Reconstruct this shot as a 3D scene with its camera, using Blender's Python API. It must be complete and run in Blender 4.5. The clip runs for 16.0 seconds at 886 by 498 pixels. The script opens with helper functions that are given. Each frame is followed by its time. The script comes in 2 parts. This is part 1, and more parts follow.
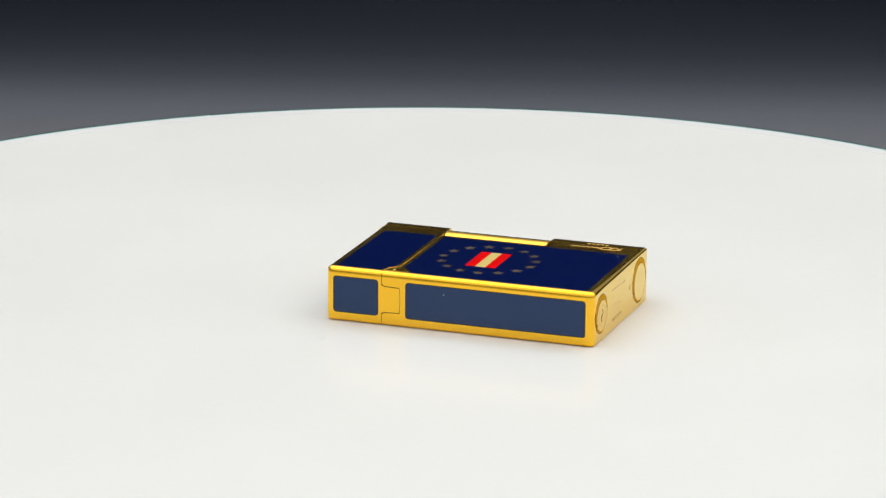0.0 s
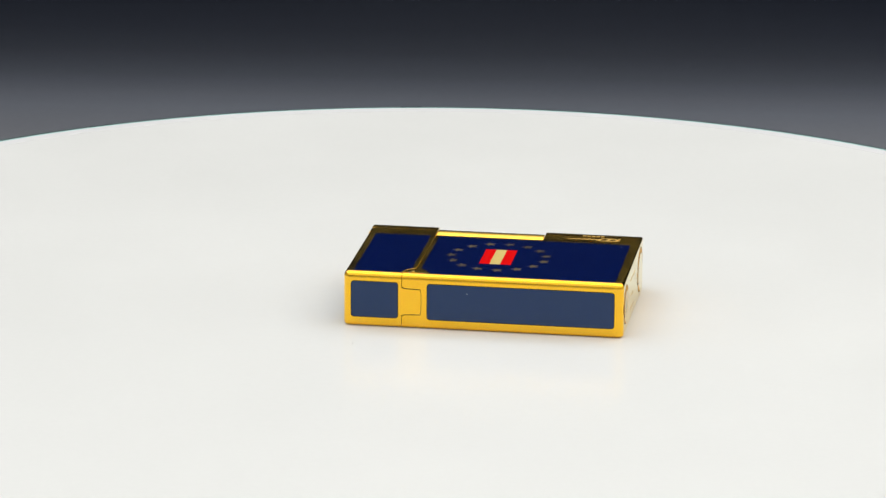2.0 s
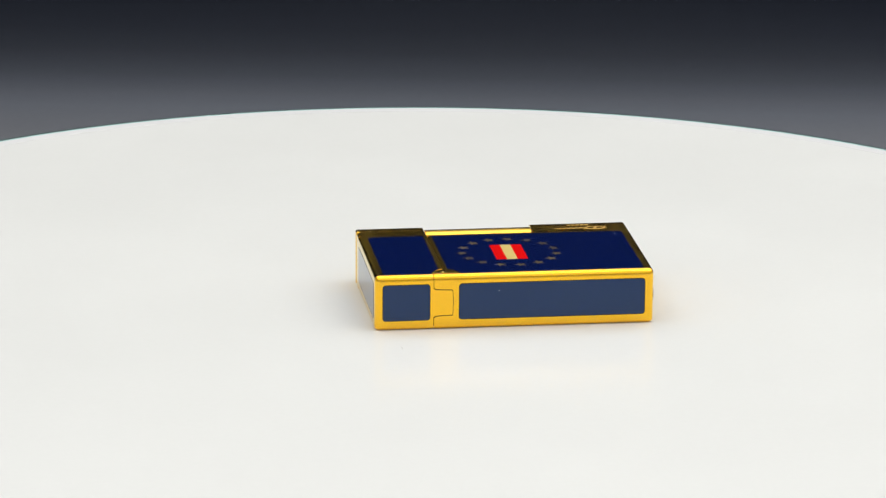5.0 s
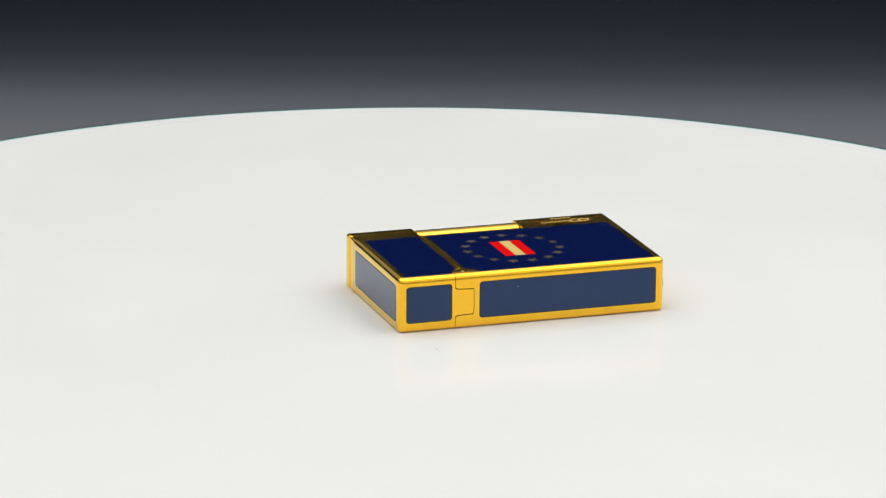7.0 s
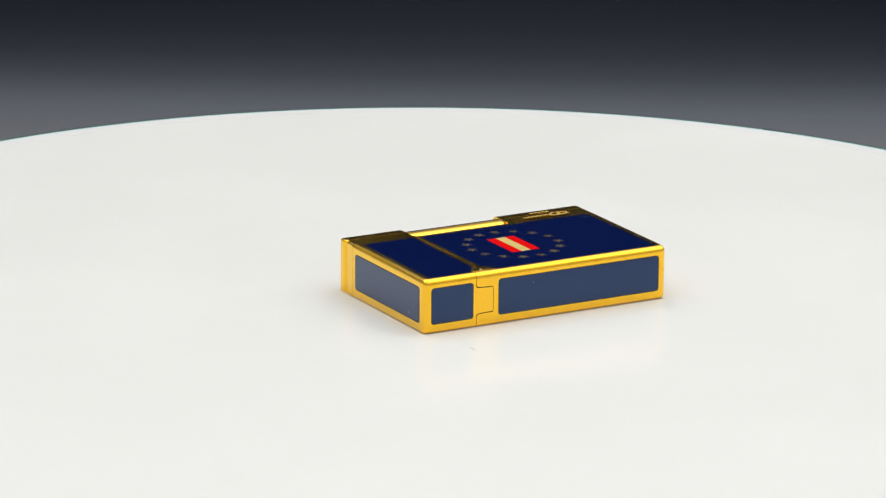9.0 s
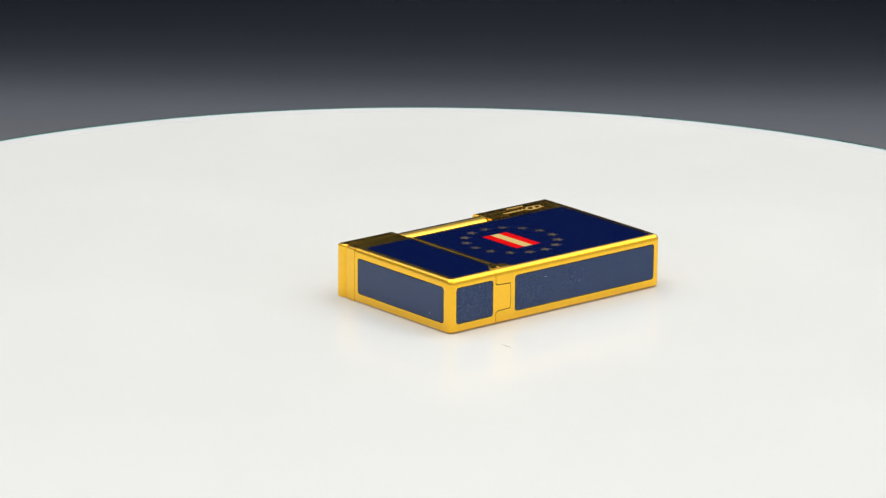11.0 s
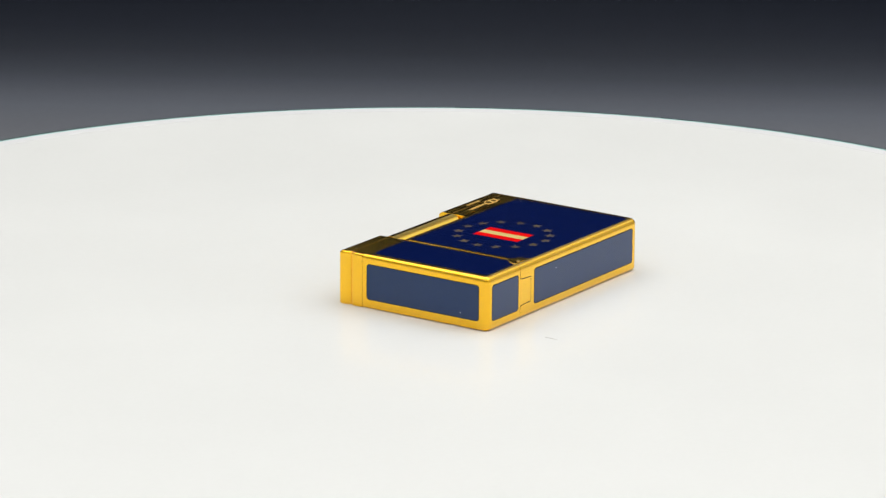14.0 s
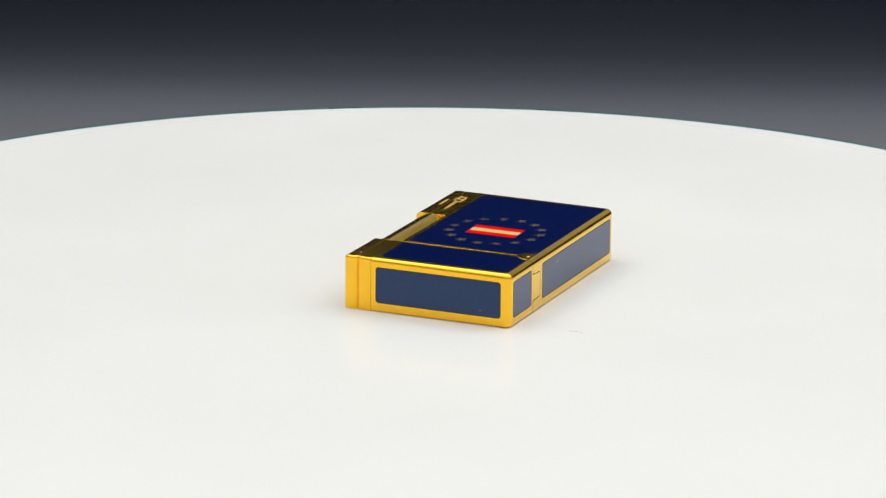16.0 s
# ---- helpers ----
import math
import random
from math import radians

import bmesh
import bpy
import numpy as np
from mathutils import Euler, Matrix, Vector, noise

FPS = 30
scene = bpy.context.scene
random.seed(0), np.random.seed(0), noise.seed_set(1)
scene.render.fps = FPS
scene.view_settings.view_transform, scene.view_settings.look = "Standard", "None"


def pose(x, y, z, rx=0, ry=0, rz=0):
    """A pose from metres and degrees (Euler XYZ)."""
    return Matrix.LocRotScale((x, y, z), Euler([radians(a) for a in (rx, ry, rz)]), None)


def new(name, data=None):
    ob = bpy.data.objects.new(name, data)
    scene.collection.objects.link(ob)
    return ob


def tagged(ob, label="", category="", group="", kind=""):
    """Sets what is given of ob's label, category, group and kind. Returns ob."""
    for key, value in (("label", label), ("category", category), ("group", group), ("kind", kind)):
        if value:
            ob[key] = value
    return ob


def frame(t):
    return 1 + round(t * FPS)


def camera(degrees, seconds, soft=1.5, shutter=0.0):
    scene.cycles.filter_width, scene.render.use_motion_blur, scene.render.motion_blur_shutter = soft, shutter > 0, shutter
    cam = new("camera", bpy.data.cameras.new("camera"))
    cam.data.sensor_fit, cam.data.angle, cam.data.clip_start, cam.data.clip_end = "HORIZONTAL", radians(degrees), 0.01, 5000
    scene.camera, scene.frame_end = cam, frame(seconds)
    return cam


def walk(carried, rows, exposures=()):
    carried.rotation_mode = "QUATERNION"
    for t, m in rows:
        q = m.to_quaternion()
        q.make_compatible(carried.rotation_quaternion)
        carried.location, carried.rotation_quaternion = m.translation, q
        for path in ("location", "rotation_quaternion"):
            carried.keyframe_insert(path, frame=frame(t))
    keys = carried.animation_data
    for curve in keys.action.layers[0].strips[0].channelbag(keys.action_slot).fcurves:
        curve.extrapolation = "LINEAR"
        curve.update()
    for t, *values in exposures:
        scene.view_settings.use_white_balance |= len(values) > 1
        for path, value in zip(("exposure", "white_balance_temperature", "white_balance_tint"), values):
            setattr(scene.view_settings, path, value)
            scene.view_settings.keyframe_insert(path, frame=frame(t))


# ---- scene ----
SECONDS = 16.0
cam = camera(11.99, SECONDS, soft=1.35)
EYE = Vector((0.0, -0.8984, 0.2633))
VIEW = pose(*EYE, 90 - 15.685, 0, -0.12) @ pose(0, 0, 0, 0, 0, 0.405)
walk(cam, [(0.0, VIEW), (SECONDS, VIEW)],
     exposures=((0.0, -0.015), (1.5, -0.01), (3.0, 0.01), (4.0, 0.015), (6.5, -0.035), (7.2, -0.03), (8.5, 0.0), (9.2, -0.005), (11.5, 0.0),
                (12.5, 0.01), (13.5, 0.025), (SECONDS, 0.015)))

# ---- light ----
scene.view_settings.exposure = 0.0
world = bpy.data.worlds.new("studio_dark")
scene.world = world
world.use_nodes = True
world.node_tree.nodes["Background"].inputs[0].default_value = (0.02, 0.022, 0.027, 1)
world.node_tree.nodes["Background"].inputs[1].default_value = 0.3

SOFTBOX_Z = 0.72


def softbox(name, wide, deep, x, y, z, energy):
    """A rectangular light that hangs over the turntable and shines down."""
    lamp = bpy.data.lights.new(name, "AREA")
    lamp.shape, lamp.size, lamp.size_y = "RECTANGLE", wide, deep
    lamp.energy, lamp.color = energy, (1.0, 1.0, 0.977)
    ob = new(name, lamp)
    ob.matrix_world = pose(x, y, z)
    return ob


# the broad diffuser and the hotter middle of the lamp under it
softbox("overhead_softbox", 2.3, 2.2, 0.12, -0.2, SOFTBOX_Z, 13.2)
softbox("overhead_strip_light", 1.7, 0.8, 0.25, 0.15, SOFTBOX_Z - 0.006, 5.2)

# ---- materials ----


def material(name, base, rough=0.5, metal=0.0, coat=0.0, spec=0.5, grain=0.0, grain_scale=400.0, bump=0.0,
             bump_scale=900.0, spots=0.0, spot_scale=40.0, ior=1.6):
    """A principled surface with two scales of variation: fine grain and broad wear."""
    m = bpy.data.materials.new(name)
    m.use_nodes = True
    nt = m.node_tree
    b = nt.nodes["Principled BSDF"]
    b.inputs["Roughness"].default_value = rough
    b.inputs["Metallic"].default_value = metal
    b.inputs["IOR"].default_value = ior
    b.inputs["Specular IOR Level"].default_value = spec
    b.inputs["Coat Weight"].default_value = coat
    b.inputs["Coat Roughness"].default_value = 0.03
    tc = nt.nodes.new("ShaderNodeTexCoord")
    fine = nt.nodes.new("ShaderNodeTexNoise")
    fine.inputs["Scale"].default_value, fine.inputs["Detail"].default_value = grain_scale, 5.0
    broad = nt.nodes.new("ShaderNodeTexNoise")
    broad.inputs["Scale"].default_value, broad.inputs["Detail"].default_value = spot_scale, 3.0
    nt.links.new(tc.outputs["Object"], fine.inputs["Vector"])
    nt.links.new(tc.outputs["Object"], broad.inputs["Vector"])

    def spread(source, amount):
        r = nt.nodes.new("ShaderNodeMapRange")
        r.inputs["From Min"].default_value, r.inputs["From Max"].default_value = 0.3, 0.7
        r.inputs["To Min"].default_value, r.inputs["To Max"].default_value = 1 - amount, 1 + amount
        nt.links.new(source.outputs["Fac"], r.inputs["Value"])
        return r.outputs["Result"]

    mul = nt.nodes.new("ShaderNodeMath")
    mul.operation = "MULTIPLY"
    nt.links.new(spread(fine, grain), mul.inputs[0])
    nt.links.new(spread(broad, spots), mul.inputs[1])
    tint = nt.nodes.new("ShaderNodeVectorMath")
    tint.operation = "SCALE"
    tint.inputs[0].default_value = base
    nt.links.new(mul.outputs[0], tint.inputs["Scale"])
    nt.links.new(tint.outputs[0], b.inputs["Base Color"])
    rr = nt.nodes.new("ShaderNodeMath")
    rr.operation = "MULTIPLY"
    rr.inputs[1].default_value = rough
    nt.links.new(spread(broad, 0.18), rr.inputs[0])
    nt.links.new(rr.outputs[0], b.inputs["Roughness"])
    if bump:
        bp = nt.nodes.new("ShaderNodeBump")
        bp.inputs["Strength"].default_value = 0.4
        bp.inputs["Distance"].default_value = bump
        n = nt.nodes.new("ShaderNodeTexNoise")
        n.inputs["Scale"].default_value, n.inputs["Detail"].default_value = bump_scale, 2.0
        nt.links.new(tc.outputs["Object"], n.inputs["Vector"])
        nt.links.new(n.outputs["Fac"], bp.inputs["Height"])
        nt.links.new(bp.outputs["Normal"], b.inputs["Normal"])
    return m


GOLD = material("polished_gold", (1.0, 0.545, 0.01), rough=0.16, metal=1.0, coat=0.8, grain=0.015, spots=0.02, spot_scale=120,
                bump=0.00001, bump_scale=260)
GOLD.node_tree.nodes["Principled BSDF"].inputs["Specular Tint"].default_value = (0.86, 1.0, 0.8, 1)
GOLD_SATIN = material("satin_gold", (0.97, 0.56, 0.06), rough=0.34, metal=1.0, grain=0.05, grain_scale=2500, spots=0.03,
                      spot_scale=150)
GOLD_ETCHED = material("etched_gold", (0.84, 0.57, 0.17), rough=0.55, metal=1.0, grain=0.06, grain_scale=3000)
GOLD_BRIGHT = material("soft_gold", (0.95, 0.60, 0.06), rough=0.15, metal=1.0, coat=0.3, grain=0.02, spots=0.03, spot_scale=200)
GOLD_DEEP = material("deep_gold", (0.68, 0.34, 0.03), rough=0.3, metal=1.0, grain=0.06, grain_scale=1200, spots=0.05, spot_scale=200)
GOLD_DEEP.node_tree.nodes["Principled BSDF"].inputs["Specular Tint"].default_value = (0.9, 0.7, 0.3, 1)
STAMP = material("stamped_brass", (0.78, 0.56, 0.24), rough=0.45, metal=1.0, grain=0.12, grain_scale=2500)
STAMP_DARK = material("dark_stamped_brass", (0.55, 0.38, 0.14), rough=0.5, metal=1.0, grain=0.25, grain_scale=2200)
RECESS_SHADE = material("brown_recess_shade", (0.16, 0.075, 0.012), rough=0.4, metal=0.6, grain=0.2)
SEAM = material("dark_seam", (0.02, 0.012, 0.005), rough=0.6, metal=0.0, spec=0.2, grain=0.1)
LACQUER = material("navy_lacquer", (0.0002, 0.006, 0.066), rough=0.035, coat=0.3, grain=0.04, grain_scale=1500, spots=0.03,
                   spot_scale=90, ior=1.68)
LACQUER.node_tree.nodes["Principled BSDF"].inputs["Specular Tint"].default_value = (0.40, 0.66, 0.96, 1)
RED = material("red_enamel", (0.78, 0.004, 0.004), rough=0.06, spec=0.3, grain=0.03, spots=0.02)
CREAM = material("pale_gold_enamel", (0.72, 0.55, 0.19), rough=0.12, spec=0.3, grain=0.04, grain_scale=2500, spots=0.03)
STAR = material("star_gold", (0.52, 0.37, 0.13), rough=0.27, metal=1.0, grain=0.12, grain_scale=2600)
PLATTER = material("white_acrylic", (0.83, 0.83, 0.81), rough=0.2, spec=0.35, grain=0.004, grain_scale=500, spots=0.008,
                   spot_scale=16, bump=0.00002, bump_scale=700)
# lens colour fringe along the far rim, painted as cyan, pale and green rings
FRINGE_CYAN = material("fringe_cyan", (0.57, 0.77, 0.76), rough=0.2, grain=0.01, spots=0.01)
FRINGE_PALE = material("fringe_pale", (0.825, 0.82, 0.825), rough=0.2, spec=0.35, grain=0.004, spots=0.008, spot_scale=16)
FRINGE_GREEN = material("fringe_dark_green", (0.03, 0.09, 0.085), rough=0.3, grain=0.05, spots=0.05)
PAPER = material("falloff_paper", (1.0, 1.0, 1.0), rough=0.9, spec=0.1, grain=0.015, grain_scale=260, spots=0.02,
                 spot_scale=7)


def paint_falloff(m, stops):
    """Paint the backdrop's light falloff into its colour along the sheet (metres, colour)."""
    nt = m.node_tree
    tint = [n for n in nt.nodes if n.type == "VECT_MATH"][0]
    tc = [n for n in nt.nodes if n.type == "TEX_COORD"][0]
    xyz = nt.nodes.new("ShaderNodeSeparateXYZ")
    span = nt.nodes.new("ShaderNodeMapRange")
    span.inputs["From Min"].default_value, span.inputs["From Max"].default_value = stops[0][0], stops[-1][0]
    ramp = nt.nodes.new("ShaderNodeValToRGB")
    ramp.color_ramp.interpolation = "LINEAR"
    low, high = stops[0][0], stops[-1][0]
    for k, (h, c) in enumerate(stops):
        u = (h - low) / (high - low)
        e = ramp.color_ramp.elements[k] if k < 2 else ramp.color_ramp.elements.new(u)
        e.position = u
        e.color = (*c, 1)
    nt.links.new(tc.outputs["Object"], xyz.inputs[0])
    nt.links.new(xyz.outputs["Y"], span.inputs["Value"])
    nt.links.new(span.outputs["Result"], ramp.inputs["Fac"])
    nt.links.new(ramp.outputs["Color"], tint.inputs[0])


# light falloff painted from grey to near black, stops fitted to the view
paint_falloff(PAPER, ((0.56, (0.1785, 0.1869, 0.2058)), (0.6254, (0.1733, 0.1806, 0.1995)), (0.651, (0.1502, 0.1575, 0.1806)), (0.6707, (0.127, 0.1365, 0.1617)),
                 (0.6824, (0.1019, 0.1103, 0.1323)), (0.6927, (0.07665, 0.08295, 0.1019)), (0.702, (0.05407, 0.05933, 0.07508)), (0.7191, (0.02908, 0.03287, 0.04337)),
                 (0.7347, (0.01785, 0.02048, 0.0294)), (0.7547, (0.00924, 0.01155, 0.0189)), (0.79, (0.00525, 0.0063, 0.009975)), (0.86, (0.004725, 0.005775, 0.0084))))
WALL = material("light_studio_paint", (0.87, 0.872, 0.88), rough=0.8, grain=0.08, grain_scale=60, spots=0.08, spot_scale=2)
DUST = material("pale_dust", (0.75, 0.74, 0.70), rough=0.9, grain=0.1)
LINT = material("grey_fibre", (0.55, 0.54, 0.52), rough=0.9, grain=0.15)
MM = 0.001

# ---- mesh helpers ----


def part(name, bm, mat, parent=None, label="", smooth=True):
    """Link a bmesh as one mesh object under a thing or a part."""
    me = bpy.data.meshes.new(name)
    bmesh.ops.recalc_face_normals(bm, faces=bm.faces[:])
    bm.to_mesh(me)
    bm.free()
    me.materials.append(mat)
    if smooth:
        me.polygons.foreach_set("use_smooth", [True] * len(me.polygons))
        me.set_sharp_from_angle(angle=radians(38))
    ob = new(name, me)
    if smooth:
        mod = ob.modifiers.new("normals", "WEIGHTED_NORMAL")
        mod.keep_sharp, mod.weight = True, 80
    ob.parent = parent
    if label:
        tagged(ob, label)
    return ob


def piece(name, bm, mat, parent=None, label=""):
    """A part of the lighter: its bmesh is in mm."""
    bm.transform(Matrix.Scale(MM, 4))
    return part(name, bm, mat, parent, label)


def prism(outline, z0, z1, axis="z"):
    """A prism over an outline in mm; axis x: the outline lies in y, z."""
    bm = bmesh.new()
    rows = []
    for h in (z0, z1):
        rows.append([bm.verts.new((a, b, h) if axis == "z" else (h, a, b)) for a, b in outline])
    n = len(outline)
    bm.faces.new(rows[0][::-1])
    bm.faces.new(rows[1])
    for i in range(n):
        bm.faces.new((rows[0][i], rows[0][(i + 1) % n], rows[1][(i + 1) % n], rows[1][i]))
    bmesh.ops.recalc_face_normals(bm, faces=bm.faces[:])
    return bm


def round_edges(bm, test, radius, segments=5):
    edges = [e for e in bm.edges if test(e.verts[0].co, e.verts[1].co)]
    bmesh.ops.bevel(bm, geom=edges, offset=radius, offset_type="OFFSET", segments=segments, profile=0.5,
                    affect="EDGES", clamp_overlap=True)
    return bm


def rounded(x0, x1, y0, y1, r, n=5):
    """Outline of a rectangle with round corners, in mm."""
    pts = []
    for cx, cy, a0 in ((x1 - r, y1 - r, 0), (x0 + r, y1 - r, 90), (x0 + r, y0 + r, 180), (x1 - r, y0 + r, 270)):
        for k in range(n + 1):
            a = radians(a0 + 90 * k / n)
            pts.append((cx + r * math.cos(a), cy + r * math.sin(a)))
    return pts


def circle(cx, cy, r, n=48):
    return [(cx + r * math.cos(2 * math.pi * k / n), cy + r * math.sin(2 * math.pi * k / n)) for k in range(n)]


def turned(bm, m):
    bm.transform(m)
    return bm


def ring(outline_out, outline_in, h0, h1, axis="z"):
    """A flat band between two outlines of equal count."""
    bm = bmesh.new()
    lay = []
    for h in (h0, h1):
        for o in (outline_out, outline_in):
            lay.append([bm.verts.new((a, b, h) if axis == "z" else (h, a, b)) for a, b in o])
    n = len(outline_out)
    lo, li, uo, ui = lay
    for i in range(n):
        j = (i + 1) % n
        for a, b in ((lo, uo), (uo, ui), (ui, li), (li, lo)):
            bm.faces.new((a[i], a[j], b[j], b[i]))
    return bm


# ---- the setting ----
FLOOR_Z = -0.125


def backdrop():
    """Paper under the turntable that sweeps up behind it, light falloff painted in."""
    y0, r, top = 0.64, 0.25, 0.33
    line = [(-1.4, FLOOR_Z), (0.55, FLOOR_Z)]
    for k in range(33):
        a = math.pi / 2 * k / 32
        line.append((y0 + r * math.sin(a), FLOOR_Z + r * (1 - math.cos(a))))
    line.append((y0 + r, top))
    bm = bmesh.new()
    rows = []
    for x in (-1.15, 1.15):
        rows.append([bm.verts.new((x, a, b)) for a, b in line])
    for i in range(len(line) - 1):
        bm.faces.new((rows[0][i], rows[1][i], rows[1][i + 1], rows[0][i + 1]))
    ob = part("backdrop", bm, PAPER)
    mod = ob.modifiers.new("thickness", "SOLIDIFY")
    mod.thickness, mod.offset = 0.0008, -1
    # turned so the painted falloff gets darker to the camera's right
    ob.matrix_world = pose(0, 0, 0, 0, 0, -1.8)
    return tagged(ob, "paper sweep curving up behind turntable, light falloff painted grey to black", "backdrop", kind="structure")


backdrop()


def box(x0, x1, y0, y1, z0, z1):
    bm = bmesh.new()
    bmesh.ops.create_cube(bm, size=1.0)
    bm.transform(Matrix.Translation(((x0 + x1) / 2, (y0 + y1) / 2, (z0 + z1) / 2)) @ Matrix.Diagonal((x1 - x0, y1 - y0, z1 - z0, 1)))
    return bm


def room():
    """Unseen plain white walls, added close round the camera to bounce fill light."""
    f = FLOOR_Z - 0.004
    for name, dims in (("floor", (-1.3, 1.3, -1.5, 1.2, f - 0.1, f)), ("wall_north", (-1.3, 1.3, 1.2, 1.3, f, 1.3)),
                       ("wall_south", (-1.3, 1.3, -1.6, -1.5, f, 1.3)), ("wall_east", (1.3, 1.4, -1.6, 1.3, f, 1.3)),
                       ("wall_west", (-1.4, -1.3, -1.6, 1.3, f, 1.3)), ("ceiling", (-1.4, 1.4, -1.6, 1.3, 1.3, 1.4))):
        ob = part(name, box(*dims), WALL, smooth=False)
        tagged(ob, "unseen plain matt white bounce " + name.split("_")[0], name.split("_")[0], kind="structure")


room()

# ---- the turntable ----
DISC_R = 0.1765
SPIN = 5.3662
START = -19.381


def turntable():
    base = new("turntable")
    tagged(base, "round glossy white acrylic display turntable, slowly turning", "turntable")
    prof = [(0.0, -0.008), (DISC_R - 0.0046, -0.008), (DISC_R - 0.0046, 0.0), (0.0, 0.0)]
    band = [(DISC_R - 0.004595, -0.0079), (DISC_R - 0.001155, -0.0079), (DISC_R - 0.001155, 0.00004), (DISC_R - 0.004595, 0.00004),
            (DISC_R - 0.004595, -0.0079)]
    rim = [(DISC_R - 0.00115, -0.0079), (DISC_R - 0.0006, -0.0079), (DISC_R, -0.0073), (DISC_R, -0.0007), (DISC_R, -0.00003),
           (DISC_R - 0.0004, 0.0), (DISC_R - 0.00115, 0.0), (DISC_R - 0.00115, -0.0079)]
    lip = [(DISC_R + 0.00005, -0.0066), (DISC_R + 0.0009, -0.0066), (DISC_R + 0.0011, -0.0010), (DISC_R + 0.0009, -0.00006), (DISC_R + 0.00005, 0.0),
           (DISC_R + 0.00005, -0.0066)]
    for name, p, mat in (("platter", prof, PLATTER), ("fringe_band", band, FRINGE_PALE), ("rim", rim, FRINGE_CYAN), ("fringe_lip", lip, FRINGE_GREEN),
                         ("motor_base", [(0, FLOOR_Z), (0.13, FLOOR_Z), (0.132, FLOOR_Z + 0.002), (0.132, -0.0105),
                                         (0.130, -0.0082), (0, -0.0082)], FRINGE_CYAN)):
        bm = bmesh.new()
        n = 192
        rings = []
        for r, z in p:
            if r == 0:
                rings.append([bm.verts.new((0, 0, z))])
            else:
                rings.append([bm.verts.new((r * math.cos(2 * math.pi * k / n), r * math.sin(2 * math.pi * k / n), z)) for k in range(n)])
        for a, b in zip(rings, rings[1:]):
            for k in range(n):
                j = (k + 1) % n
                if len(a) == 1:
                    bm.faces.new((a[0], b[j], b[k]))
                elif len(b) == 1:
                    bm.faces.new((a[k], a[j], b[0]))
                else:
                    bm.faces.new((a[k], a[j], b[j], b[k]))
        part(name, bm, mat, base)
    return base


disc = turntable()

# ---- the lighter: x along its length from the cap, y from hinge side to roller side, z up, in mm ----
LEN, WID, TALL = 61.0, 33.05, 12.16
SPLIT = [(12.8, 0.0), (12.85, 2.2), (13.3, 3.3), (14.1, 4.2), (15.35, 4.9)]
lighter = new("lighter")
tagged(lighter, "gold-plated pocket lighter with navy lacquer panels lying flat on turntable", "lighter")


def near(a, b):
    return abs(a - b) < 0.01


def cushion(points, height, steps=7, low=1.0):
    """A slab whose rim is rounded by its own radius at each point of the outline: (x, y, normal x, normal y, radius)."""
    bm = bmesh.new()
    rings = []
    for top in (False, True):
        for k in range(steps + 1):
            a = math.pi / 2 * (steps - k if top else k) / steps
            row = []
            for x, y, nx, ny, r in points:
                r = r if top else r * low
                d = r * (1 - math.sin(a))
                h = r * (1 - math.cos(a))
                row.append(bm.verts.new((x - nx * d, y - ny * d, height - h if top else h)))
            rings.append(row)
    n = len(points)
    for a, b in zip(rings, rings[1:]):
        for k in range(n):
            bm.faces.new((a[k], a[(k + 1) % n], b[(k + 1) % n], b[k]))
    bm.faces.new(rings[0][::-1])
    bm.faces.new(rings[-1])
    bmesh.ops.remove_doubles(bm, verts=bm.verts[:], dist=0.0005)
    return bm


def bend(cx, cy, r, a0, a1, r0, r1, n=8):
    """Corner of an outline, its rim radius going from r0 to r1."""
    out = []
    for k in range(n + 1):
        a = radians(a0 + (a1 - a0) * k / n)
        out.append((cx + r * math.cos(a), cy + r * math.sin(a), math.cos(a), math.sin(a), r0 + (r1 - r0) * k / n))
    return out


def shell():
    g, edge, soft = 0.06, 1.3, 0.07
    line = bend(1.35, 1.35, 1.35, 180, 270, 1.05, edge) + [(12.8 - g, 0, 0, -1, edge)]
    line += [(x - g, y, 1, -0.3, soft) for x, y in SPLIT[1:]] + [(15.35 - g, WID, 1, 0, soft), (0, WID, -1, 0, 0.85)]
    cap = piece("cap", cushion(line, TALL, low=0.75), GOLD, lighter, "gold-plated hinged lighter cap, closed")
    line = [(12.8 + g, 0, 0, -1, edge)] + [(LEN - 5, 0, 0, -1, edge)] + bend(LEN - 1.2, 1.2, 1.2, 270, 360, 1.3, 1.05)
    line += [(LEN, 6.0, 1, 0, 0.8), (LEN, WID, 1, 0, 0.5), (39.5, WID, 0, 0, 0), (39.3, WID, 0, 1, 0.9), (15.6, WID, 0, 1, 0.9), (15.35 + g, WID, -1, 0.5, soft)] + [(x + g, y, -1, 0.3, soft) for x, y in SPLIT[:0:-1]]
    body = piece("body", cushion(line, TALL, low=0.75), GOLD, lighter, "gold-plated lighter body")
    # dark core seen through the hairline joint
    piece("joint", prism([(12.2, 0.9), (15.9, 0.9), (15.9, WID - 0.3), (12.2, WID - 0.3)], 0.6, TALL - 0.6), SEAM, lighter)
    return cap, body


cap, body = shell()


def inlay(name, outline, z, parent, mat=LACQUER, label="", lift=0.03):
    """A lacquer panel on the top face, with a fine dark line round it."""
    return piece(name, prism(outline, z - 0.4, z + lift), mat, parent, label)


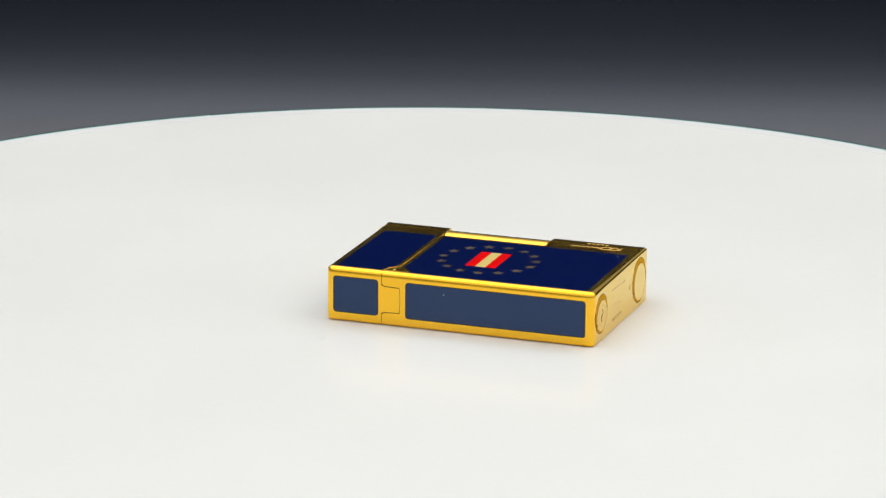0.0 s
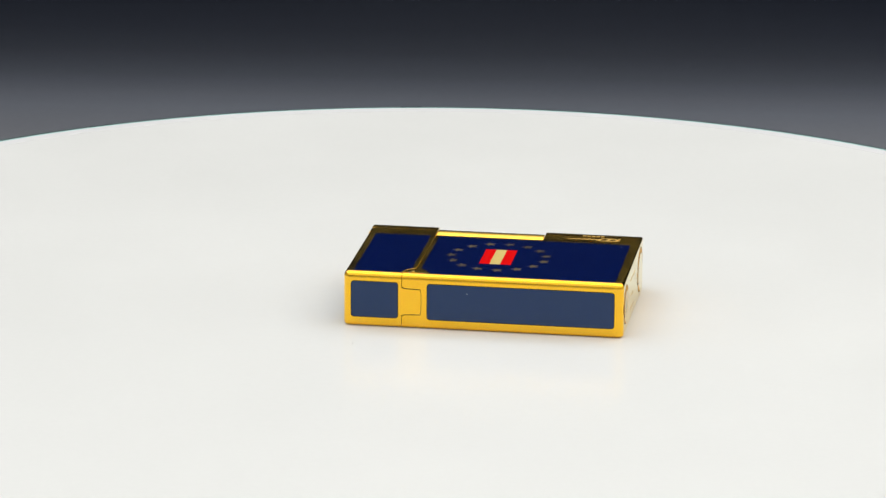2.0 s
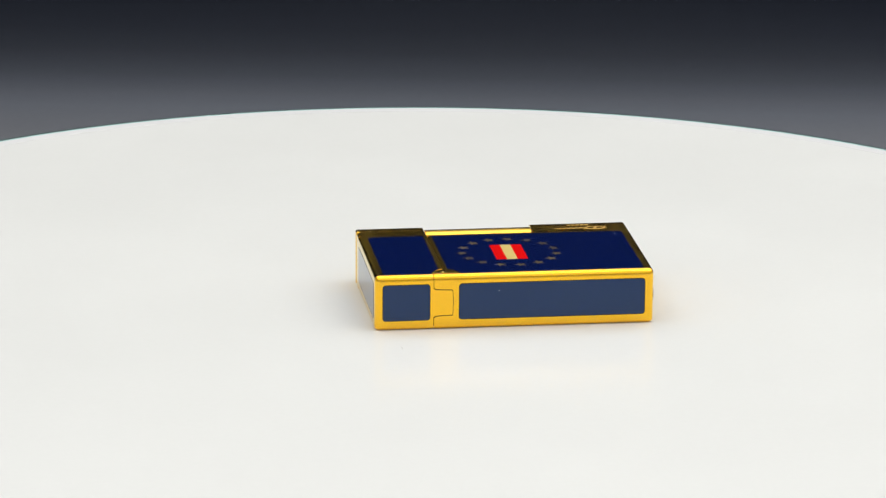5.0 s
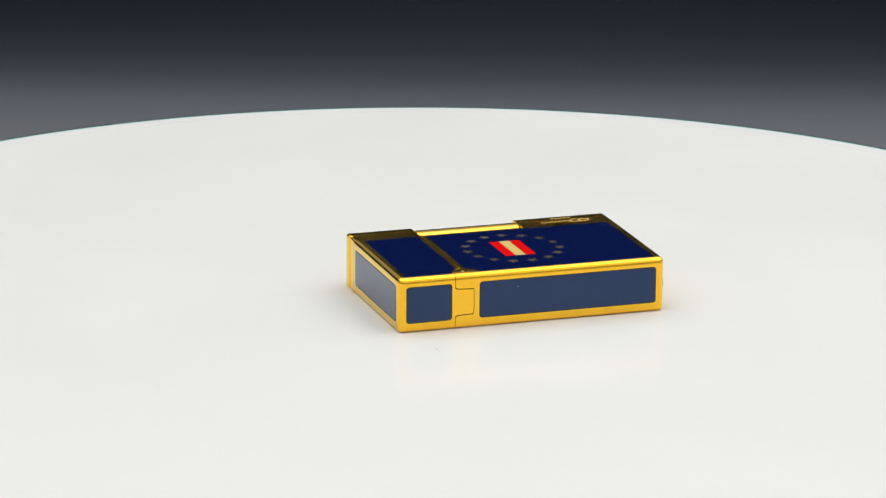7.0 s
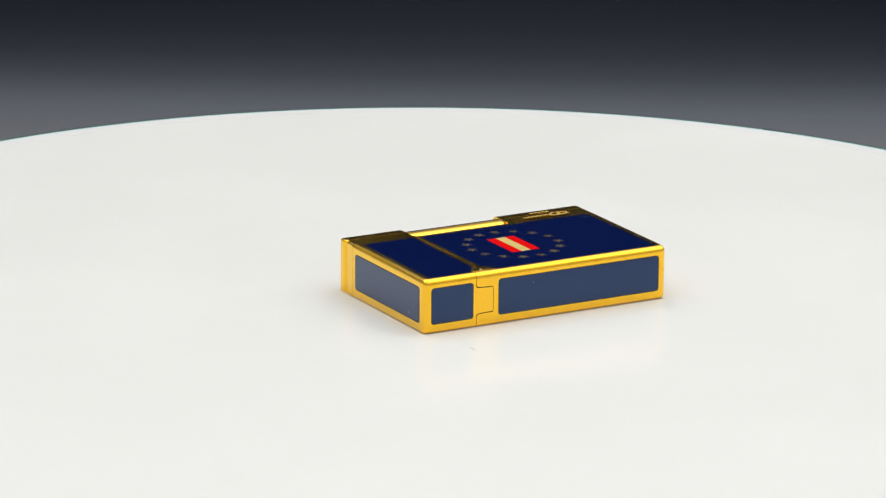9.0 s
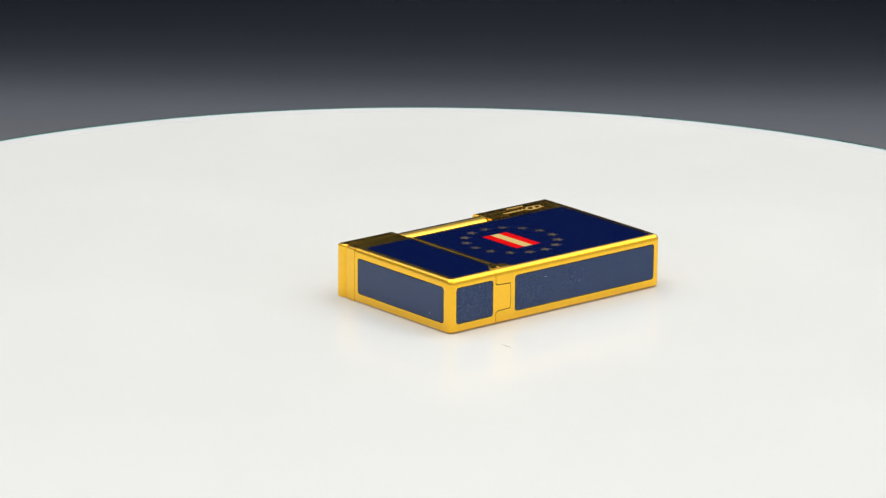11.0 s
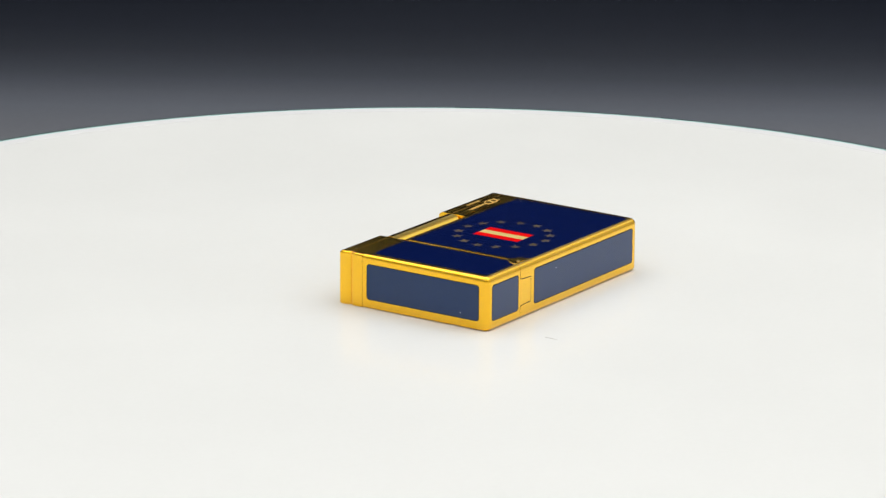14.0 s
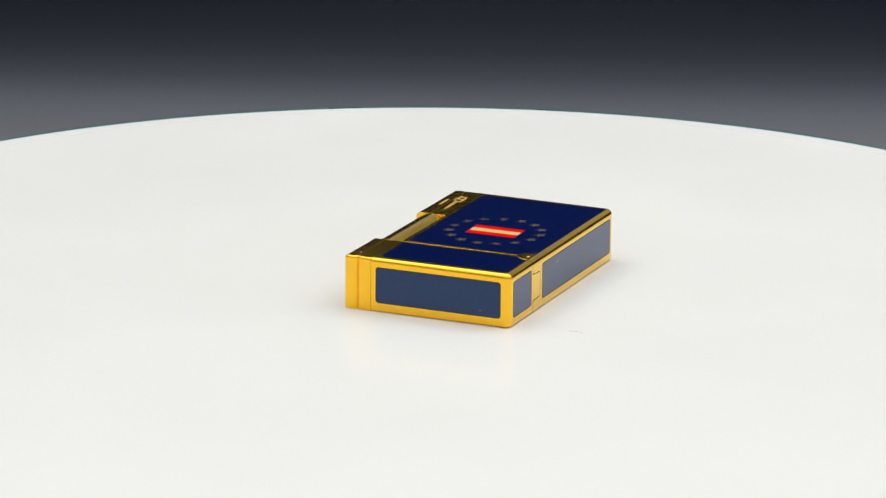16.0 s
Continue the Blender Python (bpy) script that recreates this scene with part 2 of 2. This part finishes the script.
def side_panel(name, x0, x1, z0, z1, parent):
    """A lacquer panel on the hinge side (y = 0)."""
    m = Matrix.Rotation(radians(90), 4, "X")
    line = rounded(x0 - 0.16, x1 + 0.16, z0 - 0.16, z1 + 0.16, 0.72)
    p = piece(name, turned(prism(rounded(x0, x1, z0, z1, 0.58), -0.4, 0.03), m), LACQUER, parent, "navy blue lacquer side panel")
    # dark ring for the joint, with the panel's inset shadow painted in
    piece("panel_line", turned(ring(line, rounded(x0, x1, z0, z1, 0.58), -0.1, 0.015), m), SEAM, p)
    return p


inlay("cap_panel", rounded(2.0, 14.35, 1.55, 31.6, 0.3), TALL, cap, label="deep navy lacquer cap panel")
main_panel = inlay("main_panel", rounded(16.3, 59.0, 1.35, 31.3, 0.3), TALL, body, label="deep navy lacquer main panel with emblem")
side_panel("cap_side_panel", 1.8, 11.9, 2.23, 10.07, cap)
side_panel("body_side_panel", 18.42, 58.91, 2.23, 10.07, body)
end_line = rounded(2.42, 31.78, 2.23, 10.07, 0.58)
end_panel = piece("cap_end_panel", prism(end_line, -0.03, 0.4, "x"), LACQUER, cap, "navy blue lacquer end panel")
# joint and painted inset shadow round the end panel
piece("panel_line", ring(rounded(2.26, 31.94, 2.07, 10.23, 0.72), end_line, -0.015, 0.1, "x"), SEAM, end_panel)


# emblem: striped shield in a ring of fifteen stars
def emblem():
    x0, w = 28.0, 7.0 / 3
    for k, (nm, mat) in enumerate((("stripe", RED), ("stripe", CREAM), ("stripe", RED))):
        line = [(x0 + k * w, 10.95), (x0 + (k + 1) * w, 10.95), (x0 + (k + 1) * w, 22.65), (x0 + k * w, 22.65)]
        piece(nm, prism(line, TALL, TALL + 0.045), mat, main_panel,
             "pale gold enamel stripe" if k == 1 else "bright red enamel stripe")
    for k in range(15):
        a = radians(180 + 24 * k)
        cx, cy = 31.55 + 10.4 * math.cos(a), 16.85 + 10.4 * math.sin(a)
        pts = []
        for j in range(10):
            r = 1.42 if j % 2 == 0 else 0.57
            b = radians(180 + 36 * j)
            pts.append((cx + r * math.cos(b), cy + r * math.sin(b)))
        piece("star", prism(pts, TALL, TALL + 0.05), STAR, main_panel, "small raised gold star")


emblem()


# hinge on the long side and its rounded plate on the top
def ribbon(line, width, h0, h1):
    """A thin strip of even width along an open line, in mm."""
    left, right = [], []
    for k, (x, y) in enumerate(line):
        a, b = line[max(k - 1, 0)], line[min(k + 1, len(line) - 1)]
        d = Vector((b[0] - a[0], b[1] - a[1])).normalized() * width / 2
        left.append((x - d.y, y + d.x))
        right.append((x + d.y, y - d.x))
    bm = bmesh.new()
    n = len(line)
    v = [[bm.verts.new((x, y, h)) for x, y in side] for h in (h0, h1) for side in (left, right)]
    for i in range(n - 1):
        for a, b in ((0, 1), (1, 3), (3, 2), (2, 0)):
            bm.faces.new((v[a][i], v[a][i + 1], v[b][i + 1], v[b][i]))
    for i in (0, n - 1):
        bm.faces.new((v[0][i], v[1][i], v[3][i], v[2][i]))
    return bm


def hinge():
    m = Matrix.Rotation(radians(90), 4, "X")
    t = piece("hinge_tab", turned(prism(rounded(12.2, 17.0, 2.9, 9.05, 0.2), -0.3, 0.006), m), GOLD, cap, "flush gold hinge knuckle")
    upper = [(12.95, 9.3), (13.05, 9.05), (13.35, 8.93), (14.6, 8.86), (16.9, 8.78)]
    lower = [(16.9, 3.12), (14.6, 3.06), (13.35, 2.98), (13.05, 2.86), (12.95, 2.6)]
    side = [(16.93, 8.7), (17.0, 8.0), (17.06, 6.0), (17.0, 3.9), (16.93, 3.2)]
    for seam, wide in ((upper, 0.2), (lower, 0.2), (side, 0.11)):
        piece("hinge_seam", turned(ribbon(seam, wide, -0.1, 0.012), m), SEAM, t)
    line = [(15.5 + 2.95 * math.cos(math.pi * k / 24), 1.5 + 3.05 * math.sin(math.pi * k / 24)) for k in range(25)]
    p = piece("hinge_plate", round_edges(prism(line, TALL - 0.3, TALL + 0.09), lambda a, b: near(a.z, b.z) and a.z > TALL, 0.07, 2),
             GOLD, body, "small rounded gold hinge plate")
    piece("rivet", round_edges(prism(circle(15.0, 2.1, 0.36, 20), TALL, TALL + 0.17), lambda a, b: near(a.z, b.z) and a.z > TALL + 0.1, 0.06, 2),
         GOLD_ETCHED, p)
    lip = [(12.9, 1.55), (12.97, 2.2), (13.4, 3.2), (14.15, 4.05), (15.2, 4.7)]
    piece("hinge_lip", round_edges(ribbon(lip, 0.26, TALL - 0.1, TALL + 0.16), lambda a, b: near(a.z, b.z) and a.z > TALL + 0.1, 0.07, 2), GOLD, p)


hinge()


# roller side: hoods with fluted ends, and the roller between them
def hood(name, x0, x1, parent, label):
    """A long hood, rounded over outside."""
    end, y0, y1, r = 0.5, WID + 0.08, 39.6, 1.0
    groove = [(35.3, 0.0, 0.0), (35.75, 0.07, 0.3), (36.1, 0.25, 0.55), (36.3, 0.5, 0.6), (36.4, 0.58, 0.0), (36.5, 0.5, -0.6), (36.7, 0.25, -0.55),
              (37.05, 0.07, -0.3), (37.5, 0.0, 0.0)]
    # the ends that meet the roller are square, the base end is plain and the cap end is grooved
    if x0 < 1:
        line = [(x1, y0, 1, 0, 0.1), (x1, y1 - r, 1, 0, 0.1), (x1, y1, 0, 1, r)] + bend(x0 + r, y1 - r, r, 90, 180, r, end)
        line += [(x0 + d, y, -1, n, end) for y, d, n in groove[::-1]] + [(x0, y0, -1, 0, end)]
    else:
        line = [(x1, y0, 1, 0, end)] + bend(x1 - r, y1 - r, r, 0, 90, end, r)
        line += [(x0, y1, 0, 1, r), (x0, y1 - r, -1, 0, 0.1), (x0, y0, -1, 0, 0.1)]
    bm = cushion(line, TALL - 0.02, low=0.5)
    h = piece(name, bm, GOLD, parent, label)
    piece("hood_seam", prism([(x0 + 0.75, 36.36), (x1 - 0.75, 36.36), (x1 - 0.75, 36.46), (x0 + 0.75, 36.46)], TALL - 0.2, TALL - 0.012), GOLD_DEEP, h)
    return h


hood("cap_hood", 0.0, 15.15, cap, "fluted gold hood on the cap")
body_hood = hood("body_hood", 39.37, LEN, body, "fluted gold hood with etched mark")


def roller():
    bm = prism(circle(36.0, 8.62, 3.62, 64), 15.3, 39.2, "x")
    round_edges(bm, lambda a, b: near(a.x, b.x), 0.12, 2)
    r = piece("roller", bm, GOLD_BRIGHT, lighter, "smooth gold striking roller")
    for x0, x1 in ((15.0, 15.7), (38.8, 39.5)):
        piece("roller_collar", prism(circle(36.0, 8.5, 2.7, 40), x0, x1, "x"), GOLD_SATIN, r)
    piece("roller_bed", prism([(32.9, 0.1), (38.6, 0.1), (38.6, 4.0), (34.0, 5.5), (32.9, 5.5)], 15.3, 39.3, "x"), GOLD, body)
    return r


roller()


# base end: two round screws and faint stamped marks
def base_end():
    x = LEN
    for nm, cy, r, lab in (("filler_screw", 5.15, 4.2, "round gold filler screw with a curved slot"), ("flint_screw", 33.05, 4.9, "round gold flint screw")):
        # the crescent between rim and low, off-centre face has recess shade painted on
        my, mz, ri, n = cy + 0.4, 6.3 - 0.5, r - 0.76, 56
        rows = []
        bm = bmesh.new()
        for yy, zz, rr, dx in ((my, mz, ri, -0.1), (my, mz, ri, 0.06), (my, mz, ri - 0.06, 0.08)):
            rows.append([bm.verts.new((x + dx, a, b)) for a, b in circle(yy, zz, rr, n)])
        for a, b in zip(rows, rows[1:]):
            for k in range(n):
                bm.faces.new((a[k], a[(k + 1) % n], b[(k + 1) % n], b[k]))
        bm.faces.new(rows[-1])
        s = piece(nm, bm, GOLD, body, lab)
        piece("screw_groove", ring(circle(cy, 6.3, r + 0.13), circle(cy, 6.3, r), x - 0.2, x + 0.015, "x"), SEAM, s)
        slope = bmesh.new()
        lo = [slope.verts.new((x + 0.015, a, b)) for a, b in circle(cy, 6.3, r, n)]
        hi = [slope.verts.new((x + 0.045, a, b)) for a, b in circle(my, mz, ri + 0.01, n)]
        for k in range(n):
            slope.faces.new((lo[k], lo[(k + 1) % n], hi[(k + 1) % n], hi[k]))
        piece("crescent", slope, GOLD_DEEP, s, "crescent with recess shade painted in deep gold")
        # brown arc paints the recess's shade on the upper left only
        arc = [(my + (ri + 0.03) * math.cos(radians(a)), mz + (ri + 0.03) * math.sin(radians(a))) for a in range(70, 215, 5)]
        piece("face_edge", turned(ribbon(arc, 0.16, 0.0, 0.068), Matrix(((0, 0, 1, x), (1, 0, 0, 0), (0, 1, 0, 0), (0, 0, 0, 1)))), RECESS_SHADE, s)
        if nm == "filler_screw":
            piece("inner_ring", ring(circle(my, mz, 2.35), circle(my, mz, 2.22), x, x + 0.088, "x"), GOLD_DEEP, s)
            curl = [(my + 0.62 * math.sin(math.pi * u / 8), mz + 0.17 * u) for u in range(-8, 9)]
            piece("slot", turned(ribbon(curl, 0.34, 0.0, 0.09), Matrix(((0, 0, 1, x), (1, 0, 0, 0), (0, 1, 0, 0), (0, 0, 0, 1)))), SEAM, s)
        for ang in (8, 208):
            ty, tz = cy + (r - 0.3) * math.cos(radians(ang)), 6.3 + (r - 0.3) * math.sin(radians(ang))
            piece("index_tick", prism(rounded(ty - 0.28, ty + 0.28, tz - 0.14, tz + 0.14, 0.12), x, x + 0.07, "x"), SEAM, s)
    faint = ((13.0, 14.6, 9.0, 9.5), (15.0, 17.4, 8.95, 9.45), (17.8, 19.0, 8.9, 9.4), (19.6, 22.3, 8.8, 9.3), (13.9, 15.4, 5.5, 5.85), (15.8, 19.0, 5.3, 5.65))
    bold = ((13.6, 14.5, 2.2, 3.0), (15.2, 15.8, 2.2, 3.0), (16.5, 17.3, 2.2, 3.0), (18.0, 18.5, 2.2, 3.0), (19.2, 19.9, 2.2, 3.0), (25.7, 26.4, 6.0, 7.1))
    for bars, mat in ((faint, STAMP), (bold, STAMP_DARK)):
        for y0, y1, z0, z1 in bars:
            piece("stamped_mark", prism(rounded(y0, y1, z0, z1, 0.15), x - 0.1, x + 0.012, "x"), mat, body, "faint stamped bar" if mat is STAMP else "dark stamped bar")


base_end()


def etched_marks():
    """Plain flourishes where the maker's mark is etched on the hood."""
    z = TALL
    wave = []
    for k in range(61):
        u = k / 60
        amp = 0.22 + 0.18 * math.sin(math.pi * u)
        wave.append((44.6 + 7.4 * u, 34.75 + 0.25 * u + amp * math.sin(2 * math.pi * 6.5 * u)))
    piece("etched_flourish", ribbon(wave, 0.32, z - 0.15, z + 0.012), GOLD_ETCHED, body_hood, "pale etched flourish")
    piece("etched_stroke", ribbon([(51.0, 34.1), (52.6, 33.85), (54.4, 33.9), (56.3, 34.35)], 0.24, z - 0.15, z + 0.008), GOLD_ETCHED, body_hood)
    for cx, cy, rx, ry in ((52.7, 34.95, 1.0, 1.0), (54.6, 34.9, 0.75, 0.9)):
        loop = [(cx + rx * math.cos(a * 0.3) + 0.25 * math.sin(a * 0.3), cy + ry * math.sin(a * 0.3)) for a in range(20)]
        piece("etched_stroke", ribbon(loop, 0.32, z - 0.15, z + 0.010), GOLD_ETCHED, body_hood)
    for x0, x1 in ((53.3, 54.1), (55.4, 56.2)):
        piece("etched_stroke", ribbon([(x0, 34.05), ((x0 + x1) / 2, 35.0), (x1, 35.95)], 0.34, z - 0.15, z + 0.014), GOLD_ETCHED, body_hood)
    for k in range(5):
        cx = 47.7 + k * 1.02
        piece("etched_stroke", prism(rounded(cx, cx + 0.7, 37.1, 37.75, 0.1), z - 0.2, z + 0.012), GOLD_ETCHED, body_hood)


etched_marks()


def dust():
    """Single pale specks on the lacquer."""
    for x, y, z, r in ((27.05, -0.05, 8.36, 0.095), (57.2, 29.1, TALL + 0.05, 0.1), (46.2, 3.7, TALL + 0.05, 0.06), (3.2, 36.9, TALL, 0.1),
                       (14.4, 0.95, TALL - 0.03, 0.12), (-0.04, 7.0, 3.4, 0.09)):
        bm = bmesh.new()
        bmesh.ops.create_icosphere(bm, subdivisions=1, radius=r)
        bm.transform(Matrix.Translation((x, y, z)))
        piece("dust_speck", bm, DUST, lighter, "tiny pale dust speck")


dust()


# a fibre on the platter
def lint():
    bm = bmesh.new()
    n, sides, rows = 10, 5, []
    for k in range(n + 1):
        u = k / n
        c = Vector((0.00012 * math.sin(math.pi * u), -0.0016 + 0.0032 * u, 0.00006))
        r = 0.00006 * (1 - 0.5 * abs(2 * u - 1))
        rows.append([bm.verts.new(c + Vector((r * math.cos(2 * math.pi * s / sides), 0, r * math.sin(2 * math.pi * s / sides)))) for s in range(sides)])
    for a, b in zip(rows, rows[1:]):
        for s in range(sides):
            bm.faces.new((a[s], a[(s + 1) % sides], b[(s + 1) % sides], b[s]))
    bm.faces.new(rows[0]), bm.faces.new(rows[-1])
    ob = part("lint_fibre", bm, LINT)
    return tagged(ob, "tiny grey lint fibre lying on white turntable", "fibre")


fibre = lint()


def motions():
    """The platter turns evenly and carries what lies on it."""
    times = [0.5 * k for k in range(33)]
    for thing, x, y, own in ((disc, 0, 0, 0), (lighter, -16.131, -24.947, 0), (fibre, -11.88, -38.51, 0)):
        rows = []
        for t in times:
            turn = pose(0, 0, 0, 0, 0, START + SPIN * t)
            rows.append((t, turn @ pose(x * MM, y * MM, 0.0, 0, 0, own)))
        walk(thing, rows)


motions()
